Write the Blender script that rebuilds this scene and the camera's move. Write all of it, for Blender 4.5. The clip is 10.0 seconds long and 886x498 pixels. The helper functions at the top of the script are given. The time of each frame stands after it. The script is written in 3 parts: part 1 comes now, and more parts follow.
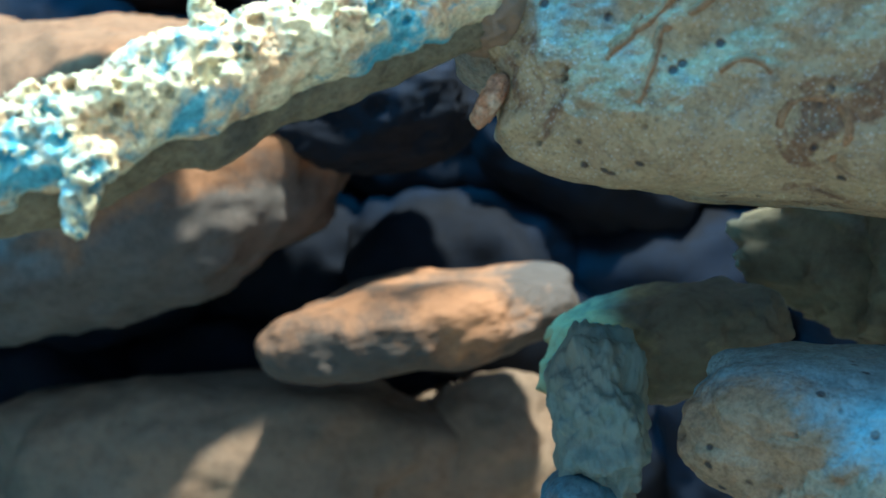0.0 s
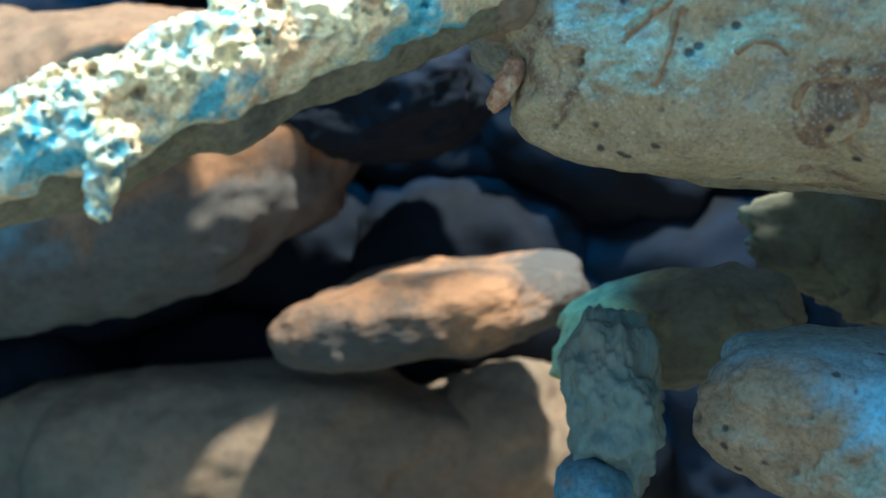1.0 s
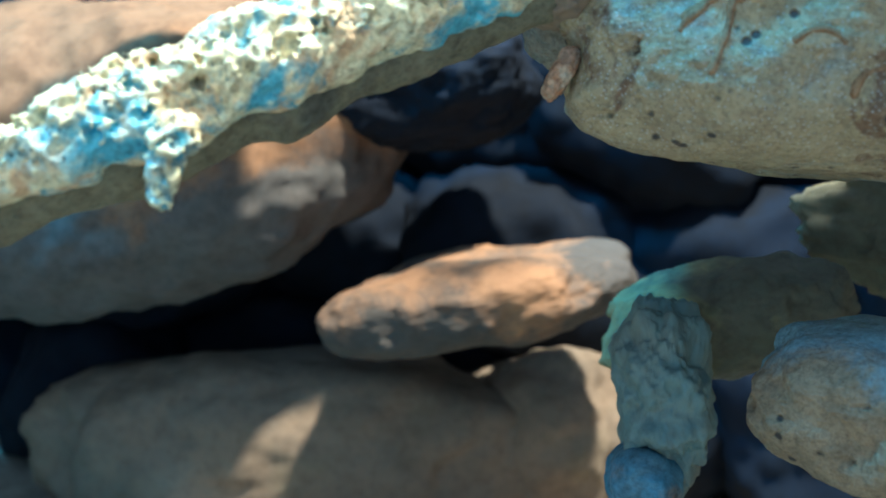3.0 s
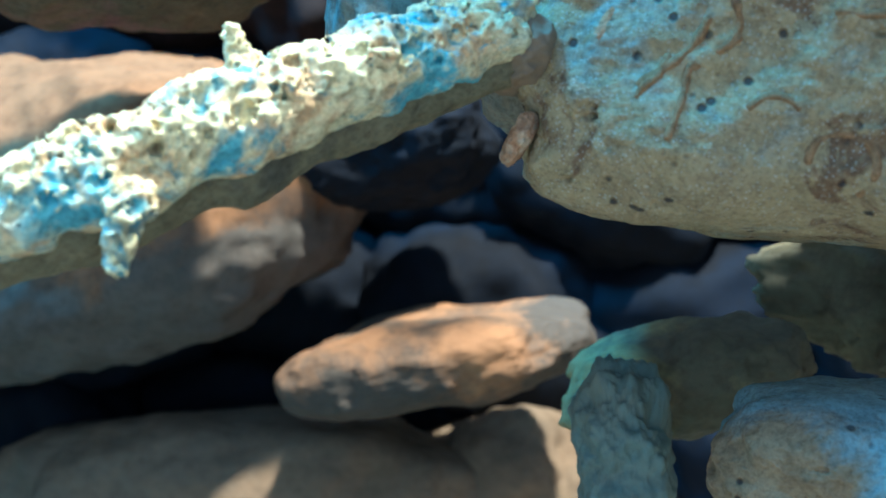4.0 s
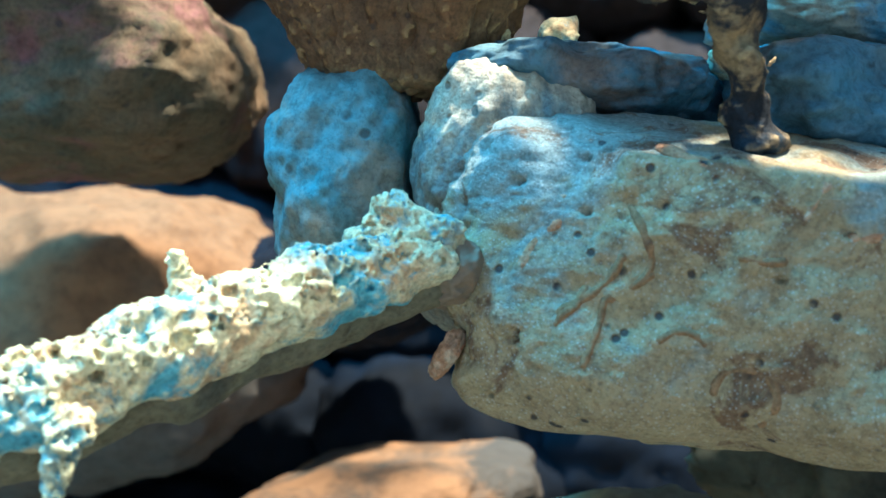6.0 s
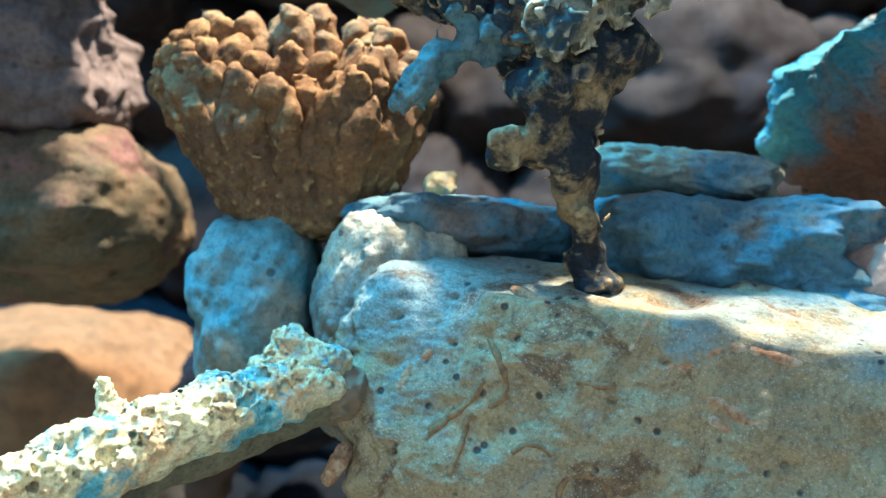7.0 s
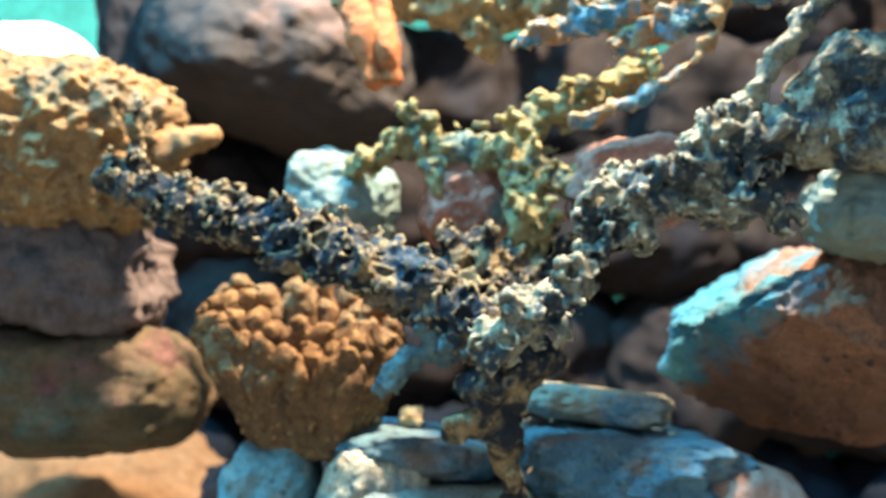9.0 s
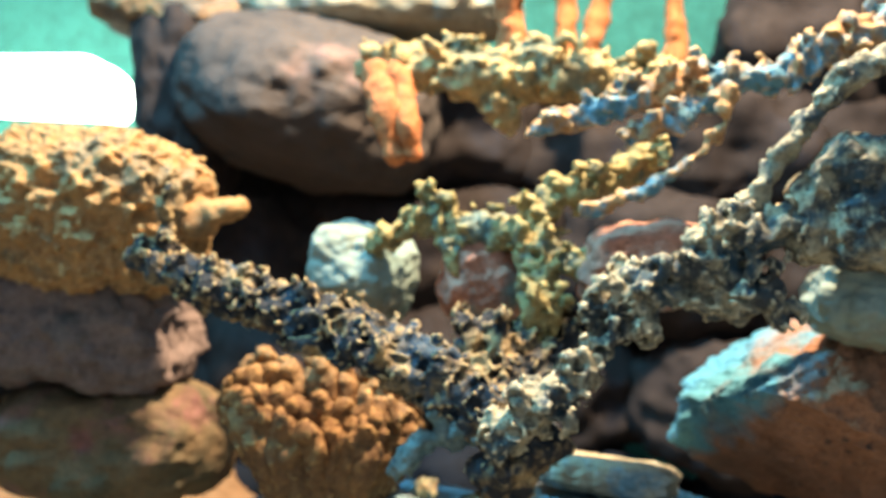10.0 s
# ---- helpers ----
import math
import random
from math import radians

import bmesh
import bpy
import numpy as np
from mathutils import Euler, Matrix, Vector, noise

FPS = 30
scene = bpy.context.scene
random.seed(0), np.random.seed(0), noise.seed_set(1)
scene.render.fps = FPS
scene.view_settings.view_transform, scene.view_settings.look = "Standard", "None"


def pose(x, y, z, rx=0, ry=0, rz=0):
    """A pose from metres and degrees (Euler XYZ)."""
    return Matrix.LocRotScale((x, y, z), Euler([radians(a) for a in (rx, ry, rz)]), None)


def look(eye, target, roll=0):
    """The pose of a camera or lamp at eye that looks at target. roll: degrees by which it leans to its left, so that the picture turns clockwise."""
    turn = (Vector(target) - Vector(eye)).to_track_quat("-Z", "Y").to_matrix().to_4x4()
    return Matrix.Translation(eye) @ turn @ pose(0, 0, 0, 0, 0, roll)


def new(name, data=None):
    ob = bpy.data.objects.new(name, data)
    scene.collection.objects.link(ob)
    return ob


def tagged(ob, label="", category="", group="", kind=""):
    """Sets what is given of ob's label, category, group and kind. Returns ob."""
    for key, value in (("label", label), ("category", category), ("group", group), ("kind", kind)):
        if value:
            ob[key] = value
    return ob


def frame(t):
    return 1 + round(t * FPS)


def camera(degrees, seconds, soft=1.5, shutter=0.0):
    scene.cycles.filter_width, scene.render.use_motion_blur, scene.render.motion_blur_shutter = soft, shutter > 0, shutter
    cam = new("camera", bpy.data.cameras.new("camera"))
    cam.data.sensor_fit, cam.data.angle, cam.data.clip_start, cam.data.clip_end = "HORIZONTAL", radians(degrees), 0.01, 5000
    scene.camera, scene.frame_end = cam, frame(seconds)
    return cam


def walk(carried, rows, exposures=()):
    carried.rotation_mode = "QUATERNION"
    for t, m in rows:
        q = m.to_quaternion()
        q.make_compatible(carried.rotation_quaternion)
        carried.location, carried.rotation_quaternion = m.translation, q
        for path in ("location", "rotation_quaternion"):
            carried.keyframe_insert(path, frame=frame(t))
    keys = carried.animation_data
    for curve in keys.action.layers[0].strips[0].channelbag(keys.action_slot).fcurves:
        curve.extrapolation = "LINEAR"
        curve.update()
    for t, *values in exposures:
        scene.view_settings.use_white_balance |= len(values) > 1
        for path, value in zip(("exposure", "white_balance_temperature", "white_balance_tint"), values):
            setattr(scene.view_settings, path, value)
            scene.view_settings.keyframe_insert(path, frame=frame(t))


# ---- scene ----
cam = camera(40.0, 10.0, soft=1.5)
PATH = [
    (0, (0.0374, 0.0006, 0.0548), (-0.0821, 0.9896, -0.0320), 2.65),
    (0.5, (0.0349, -0.0018, 0.0525), (-0.0902, 0.9872, -0.0271), 2.61),
    (1, (0.0328, -0.0037, 0.0509), (-0.0899, 0.9844, -0.0417), 2.40),
    (1.5, (0.0310, -0.0051, 0.0499), (-0.1024, 0.9837, -0.0163), 2.48),
    (2, (0.0296, -0.0061, 0.0497), (-0.1260, 0.9755, -0.0608), 2.18),
    (2.2, (0.0291, -0.0063, 0.0498), (-0.1351, 0.9730, -0.0686), 2.37),
    (3.5, (0.0274, -0.0061, 0.0530), (-0.1140, 0.9803, -0.0303), 2.37),
    (4, (0.0273, -0.0052, 0.0554), (-0.0972, 0.9853, -0.0030), 2.37),
    (4.5, (0.0277, -0.0038, 0.0585), (-0.0918, 0.9884, 0.0220), 2.44),
    (5, (0.0283, -0.0019, 0.0624), (-0.0987, 0.9899, 0.0485), 2.84),
    (5.2, (0.0287, -0.0010, 0.0641), (-0.1007, 0.9906, 0.0580), 3.18),
    (6.3, (0.0552, -0.0572, 0.1243), (-0.0380, 0.9383, 0.1448), 4.25),
    (6.5, (0.0617, -0.0785, 0.1214), (-0.0171, 0.9175, 0.1637), 4.02),
    (7, (0.0825, -0.1240, 0.1290), (0.0143, 0.8696, 0.2185), 3.90),
    (7.5, (0.0890, -0.1832, 0.1565), (0.0393, 0.8122, 0.2373), 4.27),
    (8, (0.0927, -0.2505, 0.1847), (0.0568, 0.7442, 0.2812), 4.09),
    (8.5, (0.0967, -0.3171, 0.2406), (0.0531, 0.6789, 0.3198), 4.14),
    (9, (0.1021, -0.3645, 0.2927), (0.0409, 0.6311, 0.3640), 4.63),
    (9.5, (0.1088, -0.3956, 0.3312), (0.0308, 0.5992, 0.3964), 5.09),
    (10, (0.1160, -0.4051, 0.3669), (0.0249, 0.5892, 0.4213), 5.21),
]
walk(cam, [(t, look(eye, target, roll)) for t, eye, target, roll in PATH],
     exposures=[(0, 0.54, 4850, 9), (3.5, 0.60, 4850, 9), (5, 0.48, 5000, 9), (7.5, 0.62, 5500, 11), (8.5, 0.46, 5900, 14), (9, 0.36, 6100, 16), (10, 0.22, 7000, 20)])
cam.data.dof.use_dof = True
cam.data.dof.focus_distance = 0.57
cam.data.dof.aperture_fstop = 8.5

# ---- light: the tank's hood lamp (warm white) and a blue reef lamp, with dim blue water round ----
world = bpy.data.worlds.new("water")
scene.world = world
world.use_nodes = True
world.node_tree.nodes["Background"].inputs["Color"].default_value = (0.30, 0.47, 0.60, 1)
world.node_tree.nodes["Background"].inputs["Strength"].default_value = 1.15
scene.view_settings.exposure = 0.0


def lamp(name, eye, target, size, watts, colour):
    data = bpy.data.lights.new(name, "AREA")
    data.shape, data.size, data.energy, data.color = "DISK", size, watts, colour
    ob = new(name, data)
    ob.matrix_world = look(eye, target)
    return ob


lamp("hood_light", (0.24, 0.54, 1.50), (0.02, 0.66, 0.20), 0.10, 74, (1.0, 0.85, 0.58))
lamp("reef_light", (-0.68, 0.26, 1.50), (0.05, 0.60, 0.15), 0.35, 35, (0.13, 0.65, 1.0))

# Added spot with no lamp in view; it brightens the pale branch alone.
spot_data = bpy.data.lights.new("coral_spot", "SPOT")
spot_data.energy, spot_data.color, spot_data.spot_size, spot_data.spot_blend, spot_data.shadow_soft_size = 18, (1.0, 0.86, 0.45), radians(17), 0.6, 0.012
spot = new("coral_spot", spot_data)
spot.matrix_world = look((0.10, -0.20, 0.85), (-0.135, 0.42, 0.075))

# ---- noise in numpy ----
def lattice(ix, iy, iz, seed):
    h = (ix.astype(np.int64) * 374761393 + iy.astype(np.int64) * 668265263 + iz.astype(np.int64) * 2147483647 + seed * 974711) & 0xFFFFFFFF
    h = ((h ^ (h >> 13)) * 1274126177) & 0xFFFFFFFF
    h = ((h ^ (h >> 16)) * 2246822519) & 0xFFFFFFFF
    return ((h ^ (h >> 15)) & 0xFFFFFF) / float(0xFFFFFF)


def scatter(ix, iy, iz, seed):
    """Three numbers from 0 to 1 for each cell of a lattice."""
    h = (lattice(ix, iy, iz, seed) * 0xFFFFFF).astype(np.int64)
    h = (h * 2654435761) & 0x3FFFFFFF
    return (h & 1023) / 1023.0, ((h >> 10) & 1023) / 1023.0, ((h >> 20) & 1023) / 1023.0


def value_noise(p, seed):
    """Smooth noise from -1 to 1 at the rows of p."""
    i = np.floor(p).astype(np.int64)
    f = p - i
    f = f * f * f * (f * (f * 6 - 15) + 10)
    out = 0
    for dx in (0, 1):
        for dy in (0, 1):
            for dz in (0, 1):
                w = (f[:, 0] if dx else 1 - f[:, 0]) * (f[:, 1] if dy else 1 - f[:, 1]) * (f[:, 2] if dz else 1 - f[:, 2])
                out = out + w * lattice(i[:, 0] + dx, i[:, 1] + dy, i[:, 2] + dz, seed)
    return out * 2 - 1


def fbm(p, seed, octaves=4):
    out, amp = 0, 1.0
    for n in range(octaves):
        out = out + amp * value_noise(p * 2.03**n + 17.3 * n, seed + n)
        amp *= 0.5
    return out


def cells(p, seed):
    """Distance to the nearest of scattered points, about one a unit cube."""
    i = np.floor(p).astype(np.int64)
    best = np.full(len(p), 9.0)
    for dx in (-1, 0, 1):
        for dy in (-1, 0, 1):
            for dz in (-1, 0, 1):
                jx, jy, jz = i[:, 0] + dx, i[:, 1] + dy, i[:, 2] + dz
                a, b, c = scatter(jx, jy, jz, seed)
                best = np.minimum(best, (p[:, 0] - jx - a) ** 2 + (p[:, 1] - jy - b) ** 2 + (p[:, 2] - jz - c) ** 2)
    return np.sqrt(best)


# ---- materials ----
def nodes_of(name):
    m = bpy.data.materials.new(name)
    m.use_nodes = True
    t = m.node_tree
    b = t.nodes["Principled BSDF"]
    b.inputs["Specular IOR Level"].default_value = 0.25
    return m, t, b


def noise_node(t, scale, detail=6, rough=0.6, distort=0.0, shift=(0, 0, 0)):
    co = t.nodes.new("ShaderNodeTexCoord")
    mp = t.nodes.new("ShaderNodeMapping")
    mp.inputs["Location"].default_value = shift
    t.links.new(co.outputs["Object"], mp.inputs["Vector"])
    n = t.nodes.new("ShaderNodeTexNoise")
    n.inputs["Scale"].default_value, n.inputs["Detail"].default_value = scale, detail
    n.inputs["Roughness"].default_value, n.inputs["Distortion"].default_value = rough, distort
    t.links.new(mp.outputs["Vector"], n.inputs["Vector"])
    return n.outputs["Fac"]


def ramp_node(t, fac, stops):
    r = t.nodes.new("ShaderNodeValToRGB")
    while len(r.color_ramp.elements) < len(stops):
        r.color_ramp.elements.new(0.5)
    for e, (at, c) in zip(r.color_ramp.elements, stops):
        e.position, e.color = at, (*c, 1) if len(c) == 3 else (c[0],) * 3 + (1,)
    t.links.new(fac, r.inputs["Fac"])
    return r.outputs["Color"]


def mix_node(t, fac, a, b, mode="MIX"):
    m = t.nodes.new("ShaderNodeMix")
    m.data_type, m.blend_type = "RGBA", mode
    for value, slot in ((fac, m.inputs["Factor"]), (a, m.inputs["A"]), (b, m.inputs["B"])):
        if hasattr(value, "is_linked"):
            t.links.new(value, slot)
        else:
            slot.default_value = value if isinstance(value, float) else (*value, 1)
    return m.outputs["Result"]


def stone(name, base, second, stain_or_light, patch=9.0, mask_at=0.55, grain=260.0, bump=0.5, pits=0.6, pit_scale=70.0, shift=(0, 0, 0), rough=0.85, sharp=0.14, mid=0.5, mottle=None, specks=0.0, tips=None, plain=1.0, lean=None):
    """Weathered underwater stone: two base tints, film-like stains, dark bore holes and fine grain. lean: moves the
    third colour to one side, mostly as painted light.
    """
    m, t, b = nodes_of(name)
    big = noise_node(t, patch, 8, 0.65, 0.6, shift)
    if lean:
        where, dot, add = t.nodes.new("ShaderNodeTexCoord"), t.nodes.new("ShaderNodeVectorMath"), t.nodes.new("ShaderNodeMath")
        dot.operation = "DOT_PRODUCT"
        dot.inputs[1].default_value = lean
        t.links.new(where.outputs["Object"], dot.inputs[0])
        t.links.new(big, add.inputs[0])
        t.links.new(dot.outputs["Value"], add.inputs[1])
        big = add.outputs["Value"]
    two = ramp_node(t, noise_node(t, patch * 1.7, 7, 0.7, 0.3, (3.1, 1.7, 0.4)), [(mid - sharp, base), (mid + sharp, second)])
    mask = ramp_node(t, big, [(mask_at - 0.05, (0,)), (mask_at + 0.06, (1,))])
    col = mix_node(t, mask, two, stain_or_light)
    if mottle:
        colour, size, at = mottle
        col = mix_node(t, ramp_node(t, noise_node(t, size, 7, 0.75, 0.8, (5.3, 0.9, 2.2)), [(at, (0,)), (at + 0.07, (0.9,))]), col, colour)
    if specks:
        dots = t.nodes.new("ShaderNodeTexVoronoi")
        dots.inputs["Scale"].default_value = 520
        spot = t.nodes.new("ShaderNodeTexCoord")
        t.links.new(spot.outputs["Object"], dots.inputs["Vector"])
        col = mix_node(t, ramp_node(t, dots.outputs["Distance"], [(0.16, (specks,)), (0.30, (0,))]), col, (0.60, 0.62, 0.56))
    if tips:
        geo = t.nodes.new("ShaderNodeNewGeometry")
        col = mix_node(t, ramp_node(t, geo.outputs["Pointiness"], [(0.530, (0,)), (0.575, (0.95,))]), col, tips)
    fine = noise_node(t, grain, 4, 0.7)
    col = mix_node(t, 0.75 * plain, col, ramp_node(t, fine, [(0.30, (0.45, 0.43, 0.42)), (0.55, (1, 1, 1)), (0.72, (1.0, 1.0, 1.0))]), "MULTIPLY")
    mid = noise_node(t, patch * 6, 6, 0.7)
    col = mix_node(t, 0.55 * plain, col, ramp_node(t, mid, [(0.32, (0.40, 0.36, 0.33)), (0.56, (1, 1, 1))]), "MULTIPLY")
    co = t.nodes.new("ShaderNodeTexCoord")
    v = t.nodes.new("ShaderNodeTexVoronoi")
    v.inputs["Scale"].default_value = pit_scale
    t.links.new(co.outputs["Object"], v.inputs["Vector"])
    gate = ramp_node(t, noise_node(t, patch * 2.5, 3, 0.5, 0, (7, 2, 5)), [(0.50, (0,)), (0.56, (1,))])
    hole = ramp_node(t, v.outputs["Distance"], [(0.13, (1,)), (0.22, (0,))])
    holes = mix_node(t, 1.0, hole, gate, "MULTIPLY")
    col = mix_node(t, mix_node(t, 1.0, holes, (pits, pits, pits), "MULTIPLY"), col, (0.035, 0.03, 0.03))
    t.links.new(col, b.inputs["Base Color"])
    b.inputs["Roughness"].default_value = rough
    height = mix_node(t, 0.5, fine, mid)
    height = mix_node(t, holes, height, (0.0, 0.0, 0.0))
    bp = t.nodes.new("ShaderNodeBump")
    bp.inputs["Strength"].default_value, bp.inputs["Distance"].default_value = bump, 0.003
    t.links.new(height, bp.inputs["Height"])
    t.links.new(bp.outputs["Normal"], b.inputs["Normal"])
    return m


TEAL = (0.13, 0.30, 0.33)
# Blue-grey patches gather towards the upper left by lean.
ledge_stone = stone("ledge_stone", (0.46, 0.36, 0.19), (0.36, 0.27, 0.15), (0.28, 0.32, 0.28), 12, 0.575, 420, 0.9, 0.9, 95, mottle=((0.19, 0.11, 0.06), 24, 0.56), specks=0.45, lean=(-0.35, 0, 1.3))
grey_stone = stone("grey_stone", (0.21, 0.165, 0.115), (0.26, 0.18, 0.11), (0.23, 0.17, 0.10), 5, 0.60, 90, 0.15, 0.0, plain=0.5)
# The blue drawn to the top is blue light put into the colour.
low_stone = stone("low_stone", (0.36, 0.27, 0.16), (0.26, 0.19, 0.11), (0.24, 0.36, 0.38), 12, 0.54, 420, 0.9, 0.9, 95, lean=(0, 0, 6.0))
dull_teal_stone = stone("dull_teal_stone", (0.17, 0.25, 0.23), (0.21, 0.21, 0.15), (0.20, 0.17, 0.12), 4, 0.60, 110, 0.12, 0.15, plain=0.4)
# Cream drawn to the top: partly pale stone, partly warm light painted in.
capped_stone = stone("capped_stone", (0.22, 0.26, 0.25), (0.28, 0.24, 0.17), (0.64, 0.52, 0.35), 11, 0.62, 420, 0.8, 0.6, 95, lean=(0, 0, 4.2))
# Orange drawn to the upper edge is warm light put into the colour.
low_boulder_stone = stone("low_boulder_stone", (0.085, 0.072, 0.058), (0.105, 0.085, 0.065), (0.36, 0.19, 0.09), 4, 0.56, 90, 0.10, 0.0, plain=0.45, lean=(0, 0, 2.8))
knob_stone = stone("knob_stone", (0.46, 0.26, 0.19), (0.40, 0.24, 0.17), (0.30, 0.19, 0.14), 6, 0.58, 320, 0.4, 0.3, 80, plain=0.6)
# Shade under the ledge darkens this brown; its olive upper left paints light.
brown_shade_stone = stone("brown_shade_stone", (0.055, 0.040, 0.028), (0.085, 0.060, 0.040), (0.19, 0.17, 0.10), 6, 0.60, 90, 0.2, 0.2, plain=0.6, lean=(-1.6, 0, 1.5))
# The yellower upper left paints light on the wedge's edge.
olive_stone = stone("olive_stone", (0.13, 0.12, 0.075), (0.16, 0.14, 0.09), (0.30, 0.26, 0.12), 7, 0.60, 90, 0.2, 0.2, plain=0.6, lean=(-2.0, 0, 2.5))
orange_stone = stone("orange_stone", (0.32, 0.19, 0.09), (0.30, 0.16, 0.09), (0.17, 0.14, 0.11), 7, 0.54)
pink_stone = stone("pink_stone", (0.48, 0.22, 0.15), (0.40, 0.20, 0.14), TEAL, 8, 0.60, 300, 0.7, 0.7, 60)
teal_stone = stone("teal_stone", TEAL, (0.22, 0.28, 0.26), (0.34, 0.30, 0.22), 9, 0.56)
# The orange top over a grey front is light painted into the stone.
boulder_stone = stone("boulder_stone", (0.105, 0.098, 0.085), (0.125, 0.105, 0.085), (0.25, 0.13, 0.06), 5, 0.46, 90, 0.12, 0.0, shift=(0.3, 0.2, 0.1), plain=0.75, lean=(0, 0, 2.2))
# Dark front and pinker top: light from above put into the colour.
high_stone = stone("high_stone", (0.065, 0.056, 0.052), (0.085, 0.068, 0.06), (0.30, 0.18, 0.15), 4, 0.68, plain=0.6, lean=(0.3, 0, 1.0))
# Blue drawn to the pointed end paints blue light in the warm lamp's shadow.
pointed_stone = stone("pointed_stone", (0.29, 0.13, 0.07), (0.22, 0.11, 0.065), (0.06, 0.23, 0.30), 6, 0.70, 300, 0.8, 0.8, 60, lean=(-2.6, 0, 2.4))
mottled_stone = stone("mottled_stone", (0.10, 0.085, 0.05), (0.18, 0.11, 0.055), (0.20, 0.09, 0.08), 9, 0.58)
# Shade in the gaps behind the reef is put into these near-black colours.
deep_shade_stone = stone("deep_shade_stone", (0.022, 0.017, 0.018), (0.030, 0.022, 0.020), (0.018, 0.018, 0.026), 4, 0.6, 60, 0.1, 0.0)
navy_shade_stone = stone("navy_shade_stone", (0.003, 0.007, 0.016), (0.004, 0.007, 0.013), (0.003, 0.009, 0.020), 4, 0.6, 60, 0.1, 0.0)
dark_stone = stone("dark_stone", (0.16, 0.115, 0.105), (0.20, 0.14, 0.12), (0.10, 0.10, 0.10), 7, 0.6)
pale_stone = stone("pale_stone", (0.42, 0.38, 0.28), (0.36, 0.30, 0.20), (0.16, 0.30, 0.36), 12, 0.56)
blue_stone = stone("blue_stone", (0.09, 0.21, 0.27), (0.15, 0.22, 0.24), (0.26, 0.19, 0.14), 10, 0.58)
# Cyan patches stand for blue-lit shade in the pores, scattered in the colour.
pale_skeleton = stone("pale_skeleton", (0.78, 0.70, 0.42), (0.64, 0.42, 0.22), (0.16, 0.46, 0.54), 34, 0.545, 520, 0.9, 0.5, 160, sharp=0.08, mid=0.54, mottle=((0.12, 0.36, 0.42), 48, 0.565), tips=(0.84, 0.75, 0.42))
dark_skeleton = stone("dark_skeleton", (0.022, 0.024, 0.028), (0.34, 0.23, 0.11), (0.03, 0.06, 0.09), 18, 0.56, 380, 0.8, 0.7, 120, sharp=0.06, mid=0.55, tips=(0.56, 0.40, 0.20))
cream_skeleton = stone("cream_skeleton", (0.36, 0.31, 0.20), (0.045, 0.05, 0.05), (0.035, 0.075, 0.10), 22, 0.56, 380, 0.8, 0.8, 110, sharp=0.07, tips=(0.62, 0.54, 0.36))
# Blue patches stand for blue light in the valleys, put into the colour.
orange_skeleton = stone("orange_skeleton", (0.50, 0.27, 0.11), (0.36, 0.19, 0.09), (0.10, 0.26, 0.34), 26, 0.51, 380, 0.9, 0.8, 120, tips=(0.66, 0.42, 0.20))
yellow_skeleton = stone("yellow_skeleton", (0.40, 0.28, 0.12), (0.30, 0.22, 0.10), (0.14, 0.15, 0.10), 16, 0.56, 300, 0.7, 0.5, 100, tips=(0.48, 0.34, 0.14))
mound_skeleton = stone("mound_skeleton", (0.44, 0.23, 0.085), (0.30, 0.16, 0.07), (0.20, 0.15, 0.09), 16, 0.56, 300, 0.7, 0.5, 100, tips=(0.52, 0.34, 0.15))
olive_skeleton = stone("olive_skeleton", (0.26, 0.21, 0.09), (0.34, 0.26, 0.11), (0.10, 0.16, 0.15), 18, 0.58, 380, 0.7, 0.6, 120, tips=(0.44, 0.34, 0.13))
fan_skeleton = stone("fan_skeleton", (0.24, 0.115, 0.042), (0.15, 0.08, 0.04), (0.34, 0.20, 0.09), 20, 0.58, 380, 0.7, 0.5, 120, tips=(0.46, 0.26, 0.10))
olive_crust = stone("olive_crust", (0.16, 0.14, 0.08), (0.20, 0.17, 0.10), (0.11, 0.10, 0.07), 14, 0.58, 320, 0.5, 0.3, 90)
finger_film = stone("finger_film", (0.10, 0.19, 0.20), (0.16, 0.20, 0.18), (0.05, 0.09, 0.11), 30, 0.56, 320, 0.6, 0.3, 90)
worm_crust = stone("worm_crust", (0.28, 0.16, 0.07), (0.36, 0.21, 0.10), (0.12, 0.08, 0.05), 40, 0.6, 500, 0.6, 0.3)
# Peach for the chip of rock and for the painted streaks of light.
peach_tone = stone("peach_tone", (0.58, 0.34, 0.19), (0.52, 0.24, 0.11), (0.62, 0.48, 0.32), 60, 0.56, 420, 0.9, 0.4, 120)
sponge_orange = stone("sponge_orange", (0.44, 0.15, 0.05), (0.36, 0.12, 0.045), (0.26, 0.10, 0.05), 20, 0.62, 300, 0.5, 0.3, 90)


# ---- shapes ----
def mesh_ob(name, verts, faces, material, parent=None, label="", smooth=True):
    me = bpy.data.meshes.new(name)
    me.from_pydata(verts.tolist() if hasattr(verts, "tolist") else verts, [], faces.tolist() if hasattr(faces, "tolist") else faces)
    me.materials.append(material)
    if smooth:
        me.polygons.foreach_set("use_smooth", np.ones(len(me.polygons), dtype=bool))
    me.update()
    ob = new(name, me)
    ob.parent = parent
    if label:
        tagged(ob, label)
    return ob


